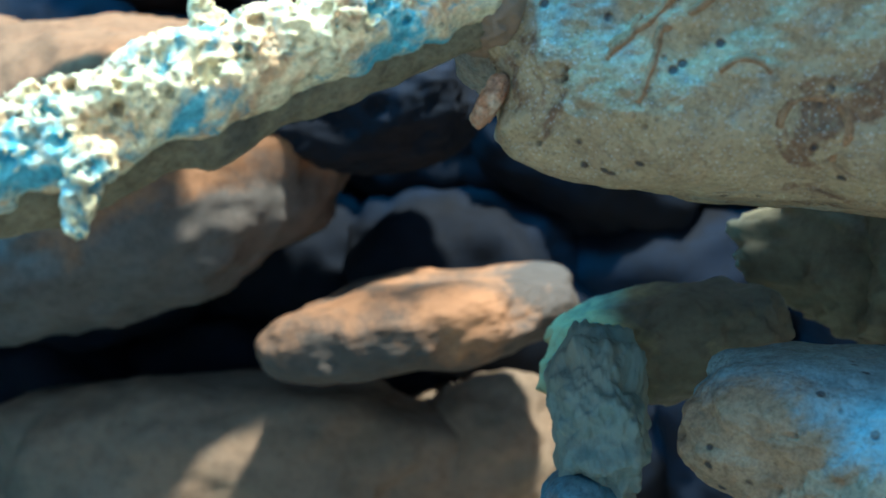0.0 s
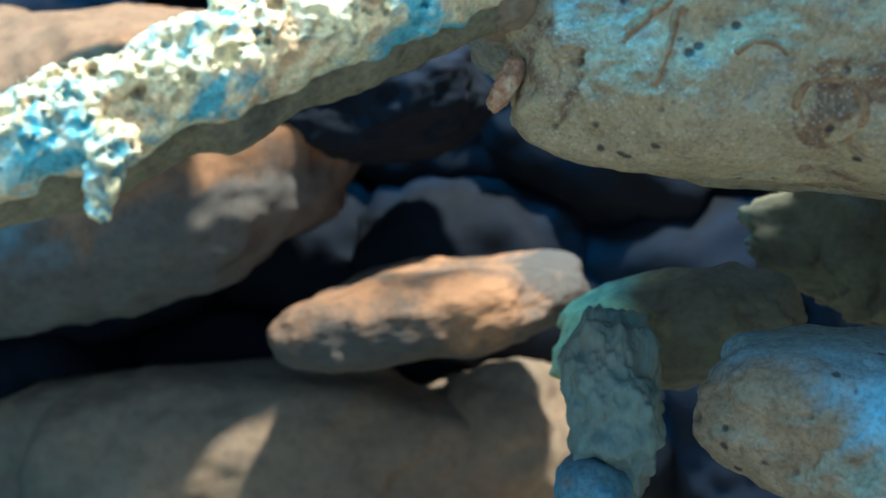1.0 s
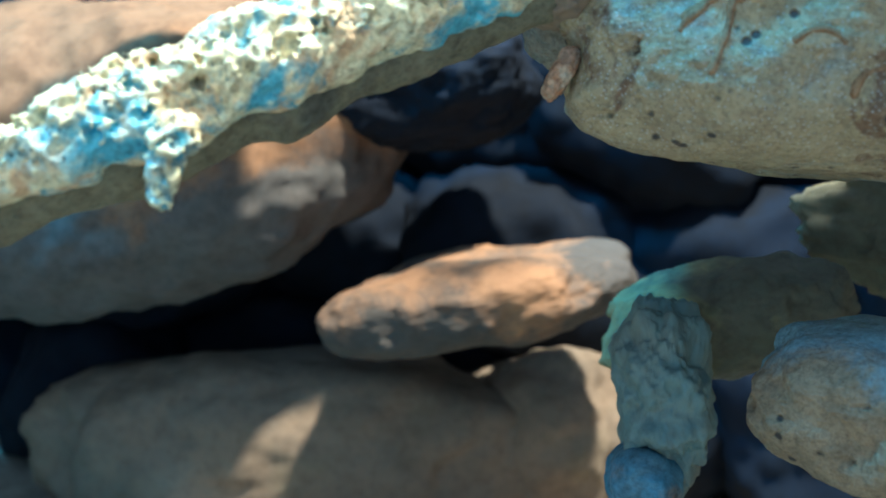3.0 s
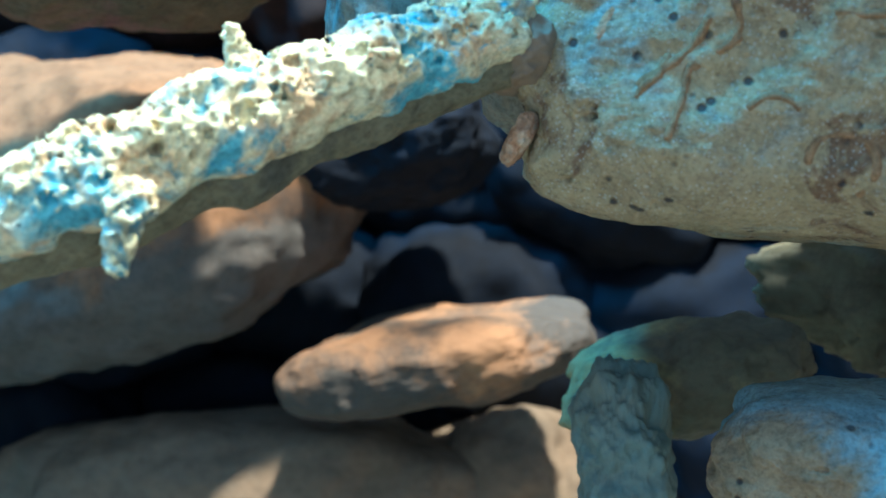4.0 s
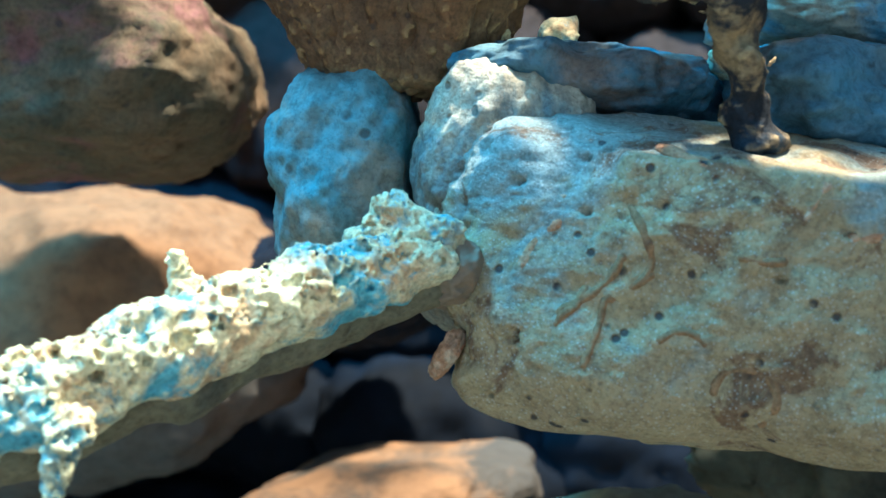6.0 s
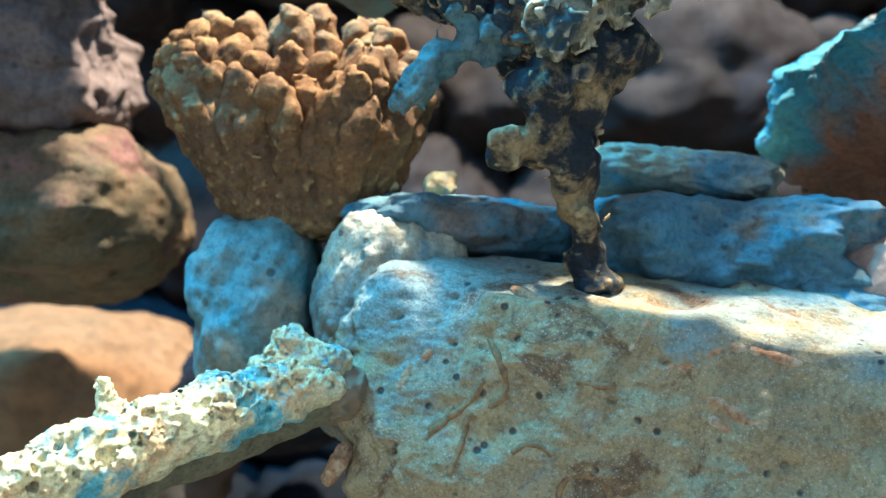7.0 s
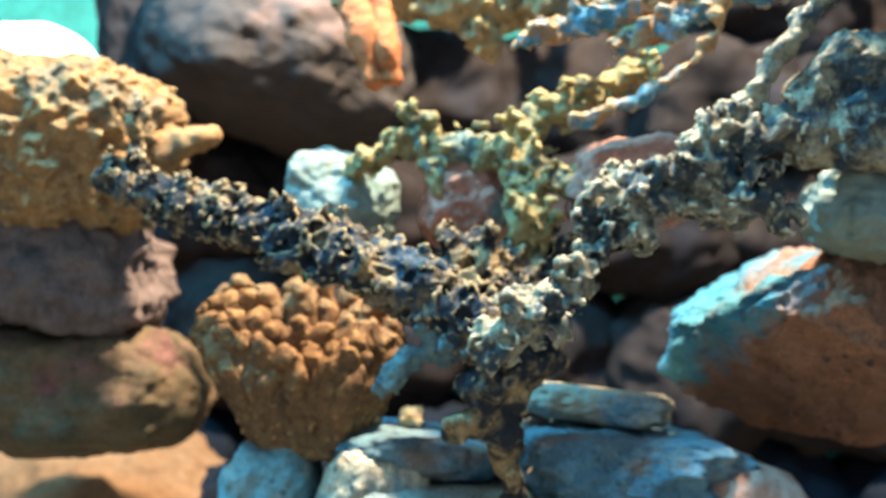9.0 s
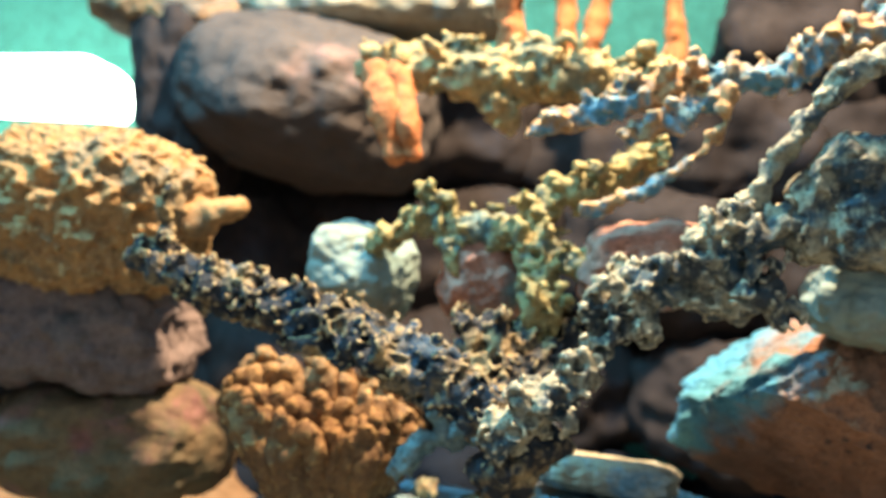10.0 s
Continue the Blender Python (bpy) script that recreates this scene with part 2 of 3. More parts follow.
def cube_sphere(res):
    """Unit directions and quads of a sphere made from a cube's six grids."""
    keys, faces = {}, []
    pts = []

    def at(face, a, b):
        u, v = 2 * a / res - 1, 2 * b / res - 1
        q = ((1, u, v), (-1, v, u), (v, 1, u), (u, -1, v), (u, v, 1), (v, u, -1))[face]
        k = tuple(round(c * 4 * res) for c in q)
        if k not in keys:
            keys[k] = len(pts)
            pts.append([math.tan(c * math.pi / 4) for c in q])
        return keys[k]

    for face in range(6):
        for a in range(res):
            for b in range(res):
                faces.append((at(face, a, b), at(face, a + 1, b), at(face, a + 1, b + 1), at(face, a, b + 1)))
    p = np.array(pts)
    return p / np.linalg.norm(p, axis=1, keepdims=True), np.array(faces)


SPHERES = {}


def rock(name, centre, half, turn=(0, 0, 0), box=3.0, lump=0.16, rough=0.03, seed=1, res=44, material=None, label="", category="rock", cuts=(), strata=0.0, pits=0):
    """A water-worn boulder: a rounded block with lumps, fine relief, flat broken faces (cuts: a normal and its distance, in halves) and bore holes."""
    if res not in SPHERES:
        SPHERES[res] = cube_sphere(res)
    d, faces = SPHERES[res]
    p = d / (np.abs(d) ** box).sum(1, keepdims=True) ** (1 / box)
    for (nx, ny, nz), dist in cuts:
        n = np.array([nx, ny, nz]) / math.sqrt(nx * nx + ny * ny + nz * nz)
        over = np.maximum(p @ n - dist, 0)
        p = p - over[:, None] * n * 0.92
    size = np.array(half)
    mean = float(size.mean())
    q = p * size / mean
    if strata:
        p = p * (1 + strata * fbm(q * np.array([1.8, 1.8, 5.0]) + seed * 1.9, seed + 50, 4))[:, None]
    p = p * (1 + lump * fbm(q * 1.3 + seed * 3.7, seed, 3))[:, None]
    p = p * (1 + rough * fbm(q * 7 + seed, seed + 20, 4))[:, None]
    p = p * size
    if pits:
        rnd = np.random.RandomState(seed)
        for c in p[rnd.randint(0, len(p), pits)]:
            r = rnd.uniform(0.0012, 0.0034)
            long = rnd.uniform(0.8, 1.8)
            some = np.flatnonzero((np.abs(p[:, 0] - c[0]) < 3 * r) & (np.abs(p[:, 2] - c[2]) < 3 * r))
            s = (p[some] - c) * np.array([1, 1, long])
            w = np.exp(-((s**2).sum(1)) / (r * r))
            p[some] *= (1 - (w * r * 1.6 / mean))[:, None]
    ob = mesh_ob(name, p, faces, material)
    ob.matrix_world = pose(*centre, *turn)
    return tagged(ob, label, category)


def surface(field, origin, cell):
    """Surface nets: the zero level of a field on a grid as vertices and quads."""
    s = field < 0
    nx, ny, nz = field.shape
    total = np.zeros((nx - 1, ny - 1, nz - 1, 3), np.float32)
    count = np.zeros((nx - 1, ny - 1, nz - 1), np.float32)
    corners = [(a, b, c) for a in (0, 1) for b in (0, 1) for c in (0, 1)]

    def sub(arr, o):
        return arr[o[0]:nx - 1 + o[0], o[1]:ny - 1 + o[1], o[2]:nz - 1 + o[2]]

    for o in corners:
        for axis in range(3):
            if o[axis]:
                continue
            e = list(o)
            e[axis] = 1
            fa, fb = sub(field, o), sub(field, e)
            cross = sub(s, o) != sub(s, e)
            k = np.where(cross, fa / np.where(fa == fb, 1, fa - fb), 0)
            for c in range(3):
                total[..., c] += np.where(cross, o[c] + (k if c == axis else 0), 0)
            count += cross
    live = count > 0
    index = np.full(live.shape, -1)
    index[live] = np.arange(live.sum())
    where = np.argwhere(live)
    verts = (where + total[live] / count[live][:, None]) * cell + origin
    quads = []
    for axis in range(3):
        a, b = [x for x in range(3) if x != axis]
        lo = [slice(1, -1)] * 3
        lo[axis] = slice(0, -1)
        hi = [slice(1, -1)] * 3
        hi[axis] = slice(1, None)
        s0, s1 = s[tuple(lo)], s[tuple(hi)]
        hit = np.argwhere(s0 != s1)
        if not len(hit):
            continue
        inside = s0[tuple(hit.T)]
        base = hit + 1
        base[:, axis] -= 1
        ea, eb = np.eye(3, dtype=int)[a], np.eye(3, dtype=int)[b]
        corner = [index[tuple((base - x).T)] for x in (ea + eb, eb, 0 * ea, ea)]
        q = np.stack(corner, 1)
        flip = inside if axis != 1 else ~inside
        q[~flip] = q[~flip][:, ::-1]
        quads.append(q)
    q = np.concatenate(quads)
    return verts, q[(q >= 0).all(1)]


def skeleton_mesh(strokes, cell, blend=0.008, bumps=0.004, bump_size=0.02, knobs=0.0, knob_size=0.016, pores=0.0, pore_size=0.012, fine=0.0, upper=False, holes=(), seed=1):
    """A coral skeleton grown round strokes of (x, y, z, radius): lumps, knobs and pores. upper: pores on its upper side alone."""
    pts = np.array([q for s in strokes for q in s])
    big = pts[:, 3].max() + bumps + knobs + 4 * cell
    lo, hi = pts[:, :3].min(0) - big, pts[:, :3].max(0) + big
    n = np.ceil((hi - lo) / cell).astype(int) + 1
    field = np.full(n, 0.05, np.float32)
    above = np.zeros(n, np.float32)
    for s in strokes:
        for a, b in zip(s, s[1:]):
            a, b = np.array(a, float), np.array(b, float)
            reach = max(a[3], b[3]) + 0.03
            i0 = np.maximum(((np.minimum(a, b)[:3] - reach - lo) / cell).astype(int), 0)
            i1 = np.minimum(((np.maximum(a, b)[:3] + reach - lo) / cell).astype(int) + 2, n)
            g = np.stack(np.meshgrid(*[np.arange(i0[c], i1[c]) * cell + lo[c] for c in range(3)], indexing="ij"), -1)
            ab = b[:3] - a[:3]
            k = np.clip(((g - a[:3]) @ ab) / max(ab @ ab, 1e-9), 0, 1)
            off = g - a[:3] - k[..., None] * ab
            dist = np.linalg.norm(off, axis=-1) - (a[3] + k * (b[3] - a[3]))
            view = field[i0[0]:i1[0], i0[1]:i1[1], i0[2]:i1[2]]
            up = above[i0[0]:i1[0], i0[1]:i1[1], i0[2]:i1[2]]
            up[...] = np.where(dist < view, off[..., 2] / max(a[3], b[3]), up)
            h = np.clip(0.5 + 0.5 * (view - dist) / blend, 0, 1)
            view[...] = view * (1 - h) + dist * h - blend * h * (1 - h)
    near = np.abs(field) < bumps * 2 + knobs + pores + fine + 3 * cell
    p = np.argwhere(near) * cell + lo
    f = field[near]
    f = f + bumps * fbm(p / bump_size, seed, 4)
    if knobs:
        f = f - knobs * np.clip(1.25 - 1.7 * cells(p / knob_size, seed + 3), 0, 1)
    if pores:
        w = np.clip(1.0 - 2.1 * cells(p / pore_size + 0.25 * fbm(p / pore_size, seed + 40, 2)[:, None], seed + 9), 0, 1)
        if upper:
            w = w * np.clip(above[near] * 2.5 + 0.9, 0, 1)
        f = f + pores * np.minimum(w * 2.2, 1)
    if fine:
        w = np.clip(1.0 - 1.9 * cells(p / (pore_size * 0.42), seed + 29), 0, 1)
        if upper:
            w = w * np.clip(above[near] * 2.5 + 0.9, 0, 1)
        f = f + fine * np.minimum(w * 2, 1)
    for x, y, z, r in holes:
        f = np.maximum(f, r - np.linalg.norm(p - np.array((x, y, z)), axis=1))
    field[near] = f
    return surface(field, lo, cell)


def coral(name, strokes, material, label, category="coral", parent=None, cell=0.002, **shape):
    verts, faces = skeleton_mesh(strokes, cell, **shape)
    at = np.array(strokes[0][0][:3])
    ob = mesh_ob(name, verts - at, faces, material, parent)
    ob.location = at
    return tagged(ob, label, category) if parent is None else ob


def grown(name, label, arms, material, stub, **shape):
    """A coral whose arms are parts, each with its own short tubules: stub is their number a metre, length, radius and upward lean."""
    whole = tagged(new(name), label, "coral")
    seed = shape.pop("seed")
    for n, arm in enumerate(arms):
        length = sum((Vector(a[:3]) - Vector(b[:3])).length for a, b in zip(arm, arm[1:]))
        coral("arm", [arm] + stubs([arm], max(2, round(length * stub[0])), stub[1], stub[2], seed + n, stub[3]), material, "", parent=whole, seed=seed, **shape)
    return whole


# ---- the tank ----
def slab(name, lo, hi, material, label, category):
    bm = bmesh.new()
    bmesh.ops.create_cube(bm, size=1)
    for v in bm.verts:
        v.co = Vector([(a + b) / 2 + c * (b - a) for a, b, c in zip(lo, hi, v.co)])
    me = bpy.data.meshes.new(name)
    bm.to_mesh(me)
    bm.free()
    me.materials.append(material)
    return tagged(new(name, me), label, category, kind="structure")


tank_paint = stone("tank_paint", (0.035, 0.035, 0.045), (0.05, 0.045, 0.05), (0.03, 0.05, 0.07), 4, 0.55, 120, 0.2, 0.0)
teal_paint = stone("teal_paint", (0.04, 0.24, 0.20), (0.05, 0.27, 0.22), (0.03, 0.20, 0.18), 4, 0.6, 120, 0.2, 0.0)
sand = stone("sand", (0.42, 0.35, 0.25), (0.36, 0.30, 0.22), (0.30, 0.26, 0.20), 8, 0.6, 700, 0.6, 0.2)
slab("floor", (-1.3, -0.9, -0.40), (1.5, 1.75, -0.34), sand, "sand bed of the aquarium", "floor")
slab("wall_back", (-1.3, 1.75, -0.34), (1.5, 1.81, 1.40), teal_paint, "teal painted back wall of the aquarium", "wall")
slab("wall_left", (-1.36, -0.9, -0.34), (-1.3, 1.81, 1.40), tank_paint, "dark painted side wall of the aquarium", "wall")
slab("wall_right", (1.5, -0.9, -0.34), (1.56, 1.81, 1.40), tank_paint, "dark painted side wall of the aquarium", "wall")


def box(name, lo, hi, material, parent, bevel=0.01):
    bm = bmesh.new()
    bmesh.ops.create_cube(bm, size=1)
    for v in bm.verts:
        v.co = Vector([(a + b) / 2 + c * (b - a) for a, b, c in zip(lo, hi, v.co)])
    bmesh.ops.bevel(bm, geom=bm.edges[:], offset=bevel, segments=3, affect="EDGES")
    me = bpy.data.meshes.new(name)
    bm.to_mesh(me)
    bm.free()
    me.materials.append(material)
    ob = new(name, me)
    ob.parent = parent
    return ob


def tube(name, points, radius, material, parent, sides=8):
    """A worm tube swept along points, thinner at its ends and a little uneven."""
    pts = [Vector(q) for q in points]
    fine = []
    for k in range(len(pts) - 1):
        a, b, c, d = pts[max(k - 1, 0)], pts[k], pts[k + 1], pts[min(k + 2, len(pts) - 1)]
        for n in range(6):
            t = n / 6
            fine.append(0.5 * ((2 * b) + (c - a) * t + (2 * a - 5 * b + 4 * c - d) * t * t + (3 * b - a - 3 * c + d) * t**3))
    fine.append(pts[-1])
    verts, faces = [], []
    for k, q in enumerate(fine):
        way = (fine[min(k + 1, len(fine) - 1)] - fine[max(k - 1, 0)]).normalized()
        side = way.cross(Vector((0, 1, 0))).normalized()
        up = side.cross(way)
        r = radius * (0.75 + 0.35 * noise.noise(q * 160)) * (0.5 if k in (0, len(fine) - 1) else 1)
        for n in range(sides):
            w = 2 * math.pi * n / sides
            verts.append(tuple(q + r * (math.cos(w) * side + math.sin(w) * up)))
        if k:
            for n in range(sides):
                a, b = (k - 1) * sides + n, (k - 1) * sides + (n + 1) % sides
                faces.append((a, b, b + sides, a + sides))
    return mesh_ob(name, verts, faces, material, parent)


def draped(ob, points, lift=0.0):
    """Points (x, z) laid on the front of a rock, in its own space."""
    back = ob.matrix_world.inverted()
    out = []
    for x, z in points:
        eye, way = back @ Vector((x, 0.25, z)), (back.to_3x3() @ Vector((0, 1, 0))).normalized()
        hit, place, _, _ = ob.ray_cast(eye, way)
        if hit:
            out.append(place - way * lift)
    return out


def stubs(strokes, count, length, radius, seed, up=0.8):
    """Short tubules that stand on strokes, leaning every way."""
    rnd = random.Random(seed)
    out = []
    for _ in range(count):
        s = rnd.choice(strokes)
        k = rnd.randrange(len(s) - 1)
        f = rnd.random()
        a = [u + f * (v - u) for u, v in zip(s[k], s[k + 1])]
        way = Vector((rnd.gauss(0, 0.6), rnd.gauss(-0.35, 0.55), rnd.gauss(up, 0.4))).normalized()
        foot = Vector(a[:3]) + way * a[3] * 0.7
        tip = Vector(a[:3]) + way * (a[3] + rnd.uniform(0.4, 1.0) * length)
        r = radius * rnd.uniform(0.7, 1.2)
        out.append([(*foot, r), (*tip, r * 0.75)])
    return out


# ---- rocks low in the reef ----
ledge = rock("ledge_rock", (0.165, 0.588, 0.106), (0.178, 0.130, 0.073), (0, 2, -4), 5.0, 0.075, 0.014, 5, 200, ledge_stone, cuts=(((0.14, -0.50, 0.86), 1.02),), label="tan ledge rock, blue-grey towards its upper left, with bore holes", pits=170, strata=0.018)
bpy.context.view_layer.update()
WORMS = (
    [(0.078, 0.114), (0.072, 0.109), (0.060, 0.102), (0.058, 0.093), (0.055, 0.082), (0.052, 0.073)],
    [(0.067, 0.141), (0.073, 0.130), (0.077, 0.119), (0.073, 0.110), (0.060, 0.101)],
    [(0.040, 0.094), (0.049, 0.100), (0.060, 0.109), (0.066, 0.121)],
    [(0.105, 0.066), (0.108, 0.075), (0.118, 0.078), (0.127, 0.074), (0.130, 0.064), (0.125, 0.055)],
    [(0.081, 0.086), (0.089, 0.091), (0.096, 0.090), (0.101, 0.086)],
    [(0.040, 0.089), (0.043, 0.094), (0.048, 0.098), (0.052, 0.107)],
    [(0.110, 0.123), (0.119, 0.121), (0.129, 0.122)],
)
for path in WORMS:
    tube("worm_tube", draped(ledge, path, -0.0012), 0.0026, worm_crust, ledge)
# Raised peach strips stand for streaks of warm light on the ledge front.
LIT_STREAKS = (
    ([(0.151, 0.132), (0.166, 0.136), (0.180, 0.143), (0.197, 0.141), (0.216, 0.137)], 0.0040),
    ([(0.165, 0.120), (0.177, 0.118), (0.186, 0.112), (0.199, 0.105)], 0.0048),
    ([(0.171, 0.110), (0.181, 0.106), (0.188, 0.100)], 0.0040),
    ([(0.024, 0.110), (0.030, 0.123), (0.039, 0.133), (0.040, 0.144)], 0.0050),
    ([(0.077, 0.165), (0.086, 0.161), (0.098, 0.157)], 0.0044),
    ([(0.134, 0.138), (0.138, 0.146), (0.142, 0.154)], 0.0038),
)
for path, thick in LIT_STREAKS:
    tagged(tube("lit_streak", draped(ledge, path, -0.62 * thick), thick, peach_tone, ledge), "streak of warm light built as a peach-coloured strip")
rock("capped_rock", (0.010, 0.560, 0.140), (0.0430, 0.055, 0.0660), (0, 0, 8), 3.6, 0.10, 0.03, 12, 80, capped_stone, "grey-blue rock beside the ledge, its pale top painted creamier as lit")
rock("low_rock", (0.210, 0.545, -0.068), (0.125, 0.07, 0.036), (0, 3, -6), 3.6, 0.10, 0.02, 8, 110, low_stone, "tan rock under the ledge, blue light painted on its top", pits=60)
rock("teal_rock", (0.048, 0.660, -0.092), (0.0255, 0.05, 0.0500), (0, -6, 0), 2.6, 0.22, 0.05, 3, 64, dull_teal_stone, "upright teal rock deep under the ledge")
rock("shade_tone_rock", (0.285, 0.780, -0.014), (0.1300, 0.06, 0.0540), (0, 3, 0), 2.6, 0.20, 0.05, 4, 64, brown_shade_stone, "brown rock under the ledge, deep shade put into its colour")
rock("wedge_rock", (0.086, 0.735, -0.058), (0.074, 0.05, 0.036), (0, -14, 0), 2.2, 0.14, 0.03, 15, 64, olive_stone, "olive wedge of rock under the ledge, its lit upper edge painted yellow")
rock("round_rock", (0.039, 0.640, -0.132), (0.0215, 0.04, 0.0200), (0, 0, 0), 2.2, 0.10, 0.02, 6, 36, blue_stone, "small round blue-green rock")
rock("boulder", (-0.434, 1.050, 0.014), (0.235, 0.15, 0.136), (0, -10, 0), 2.6, 0.12, 0.02, 7, 56, boulder_stone, "long grey boulder, its lit top painted orange")
rock("boulder", (-0.102, 1.000, -0.094), (0.126, 0.12, 0.036), (0, -12, 0), 2.6, 0.12, 0.02, 9, 56, low_boulder_stone, "rounded boulder, its lit upper edge painted orange")
rock("boulder", (-0.310, 1.120, -0.268), (0.260, 0.09, 0.092), (0, -4, 0), 2.6, 0.12, 0.02, 10, 56, grey_stone, "brownish grey boulder low in the reef")
# Added to keep a streak of hood light off the grey boulder below.
rock("shade_tone_rock", (-0.155, 1.050, 0.085), (0.085, 0.10, 0.055), (0, -10, 0), 2.6, 0.14, 0.03, 16, 40, navy_shade_stone, "added rock behind the long boulder that blocks lamp light, coloured as shade")
rock("boulder", (-0.050, 1.180, -0.260), (0.110, 0.10, 0.090), (0, -25, 0), 2.6, 0.12, 0.02, 11, 48, grey_stone, "brown boulder in shade")

# Added rock that stands for the dark gap at the end of the ledge.
rock("wedge_rock", (-0.009, 0.529, 0.111), (0.0196, 0.05, 0.0183), (0, 20, 0), 2.8, 0.14, 0.04, 13, 44, grey_stone, "added brown rock filling the dark gap between the coral and the ledge")
rock("chip_rock", (-0.006, 0.495, 0.073), (0.0047, 0.010, 0.0103), (0, 26, 0), 3.0, 0.22, 0.05, 14, 30, peach_tone, "small peach chip of rock at the end of the ledge")

# ---- the pale coral branch ----
pale = tagged(new("coral_branch"), "pale yellow porous coral branch with a smooth olive underside", "coral")
PALE = dict(cell=0.0013, bumps=0.003, bump_size=0.014, pores=0.0058, pore_size=0.0075, fine=0.0030, upper=True)
coral("trunk", [
    [(-0.206, 0.385, 0.024, 0.0153), (-0.151, 0.405, 0.049, 0.0161), (-0.105, 0.430, 0.073, 0.0171), (-0.058, 0.455, 0.097, 0.0170), (-0.015, 0.480, 0.114, 0.0134)],
    [(-0.175, 0.400, 0.049, 0.0075), (-0.117, 0.420, 0.078, 0.0067)],
], pale_skeleton, "", parent=pale, seed=3, holes=((-0.103, 0.405, 0.047, 0.0042), (-0.129, 0.385, 0.044, 0.005), (-0.136, 0.385, 0.033, 0.004), (-0.099, 0.415, 0.075, 0.005), (-0.083, 0.420, 0.096, 0.005)), **PALE)
tagged(coral("underside", [
    [(-0.215, 0.400, 0.014, 0.0177), (-0.157, 0.420, 0.039, 0.0186), (-0.109, 0.445, 0.064, 0.0197), (-0.060, 0.470, 0.090, 0.0186), (-0.015, 0.490, 0.105, 0.0137)],
], olive_crust, "", parent=pale, cell=0.002, bumps=0.0022, bump_size=0.02, seed=2), "smooth olive underside")
coral("spur", [[(-0.131, 0.395, 0.044, 0.0080), (-0.132, 0.388, 0.030, 0.0068), (-0.134, 0.386, 0.021, 0.0047)]], pale_skeleton, "", parent=pale, seed=4, **{**PALE, "upper": False, "pores": 0.004})
coral("knob", [[(-0.106, 0.440, 0.089, 0.0105), (-0.111, 0.440, 0.105, 0.0050)]], pale_skeleton, "", parent=pale, seed=6, **{**PALE, "pores": 0.002})
coral("knob", [[(-0.036, 0.480, 0.117, 0.0182), (-0.032, 0.480, 0.130, 0.0102), (-0.012, 0.485, 0.122, 0.0114)]], pale_skeleton, "", parent=pale, seed=7, **{**PALE, "pores": 0.003})

# ---- rocks in the middle ----
rock("column_rock", (-0.072, 0.580, 0.153), (0.0360, 0.05, 0.0610), (0, 0, 0), 3, 0.12, 0.03, 21, 44, teal_stone, "upright blue-green rock below the fan coral")
rock("flat_rock", (0.038, 0.602, 0.203), (0.0763, 0.09, 0.0201), (0, 2, 0), 2.8, 0.14, 0.04, 22, 44, blue_stone, "flat blue rock behind the ledge", strata=0.02)
rock("flat_rock", (0.171, 0.625, 0.248), (0.0600, 0.05, 0.0140), (0, 2, 0), 4.0, 0.10, 0.04, 23, 44, pale_stone, "thin pale slab on a blue rock", strata=0.03)
rock("flat_rock", (0.200, 0.632, 0.201), (0.0882, 0.11, 0.0315), (0, 4, 0), 3.6, 0.16, 0.05, 36, 52, blue_stone, "rough blue and brown rock behind the ledge", strata=0.025)
rock("knob_rock", (0.290, 0.570, 0.186), (0.0400, 0.05, 0.0340), (0, 12, 0), 2.3, 0.10, 0.010, 24, 60, knob_stone, "rounded pink rock behind the ledge")
rock("slope_rock", (0.330, 0.580, 0.152), (0.1000, 0.08, 0.0380), (0, 12, 0), 2.4, 0.14, 0.04, 37, 60, blue_stone, "sloping dull blue rock beside the pink rock")
rock("pointed_rock", (0.348, 0.625, 0.310), (0.1080, 0.11, 0.0800), (0, 2, 0), 3.4, 0.10, 0.05, 25, 130, pointed_stone, "pink and orange rock, blue light painted on its pointed end", cuts=(((-0.70, -0.10, 0.70), 0.74), ((-0.30, -0.50, -0.81), 0.46), ((0.2, -0.5, -0.8), 0.66)), pits=110)
rock("blue_rock", (0.371, 0.521, 0.410), (0.0662, 0.06, 0.0375), (0, 0, 0), 2.6, 0.14, 0.04, 26, 40, dull_teal_stone, "dull blue rock behind the coral")
rock("far_boulder", (-0.292, 0.780, 0.218), (0.1100, 0.12, 0.0620), (0, -4, 0), 3, 0.12, 0.03, 27, 48, mottled_stone, "orange and olive boulder beside the fan coral")
rock("pale_rock", (-0.050, 0.649, 0.399), (0.0454, 0.05, 0.0406), (0, 8, 0), 2.6, 0.14, 0.03, 29, 40, dull_teal_stone, "pale blue-white rock behind the dark coral")
rock("pink_rock", (0.061, 0.617, 0.398), (0.0375, 0.05, 0.0352), (0, 0, 0), 2.6, 0.12, 0.03, 30, 40, pink_stone, "pink rock between the corals")
rock("pink_rock", (0.191, 0.561, 0.421), (0.0585, 0.05, 0.0338), (0, -10, 0), 2.6, 0.12, 0.03, 31, 40, pink_stone, "pink rock with a blue edge behind the branching coral")
rock("big_boulder", (-0.220, 1.203, 0.631), (0.1715, 0.2160, 0.1094), (0, 8, 0), 2.6, 0.10, 0.02, 32, 56, high_stone, "large round boulder, its lit top painted pink")
rock("far_boulder", (-0.405, 1.176, 0.735), (0.1136, 0.10, 0.0355), (0, 3, 0), 2.8, 0.12, 0.03, 34, 40, orange_stone, "brown boulder high in the back of the reef")
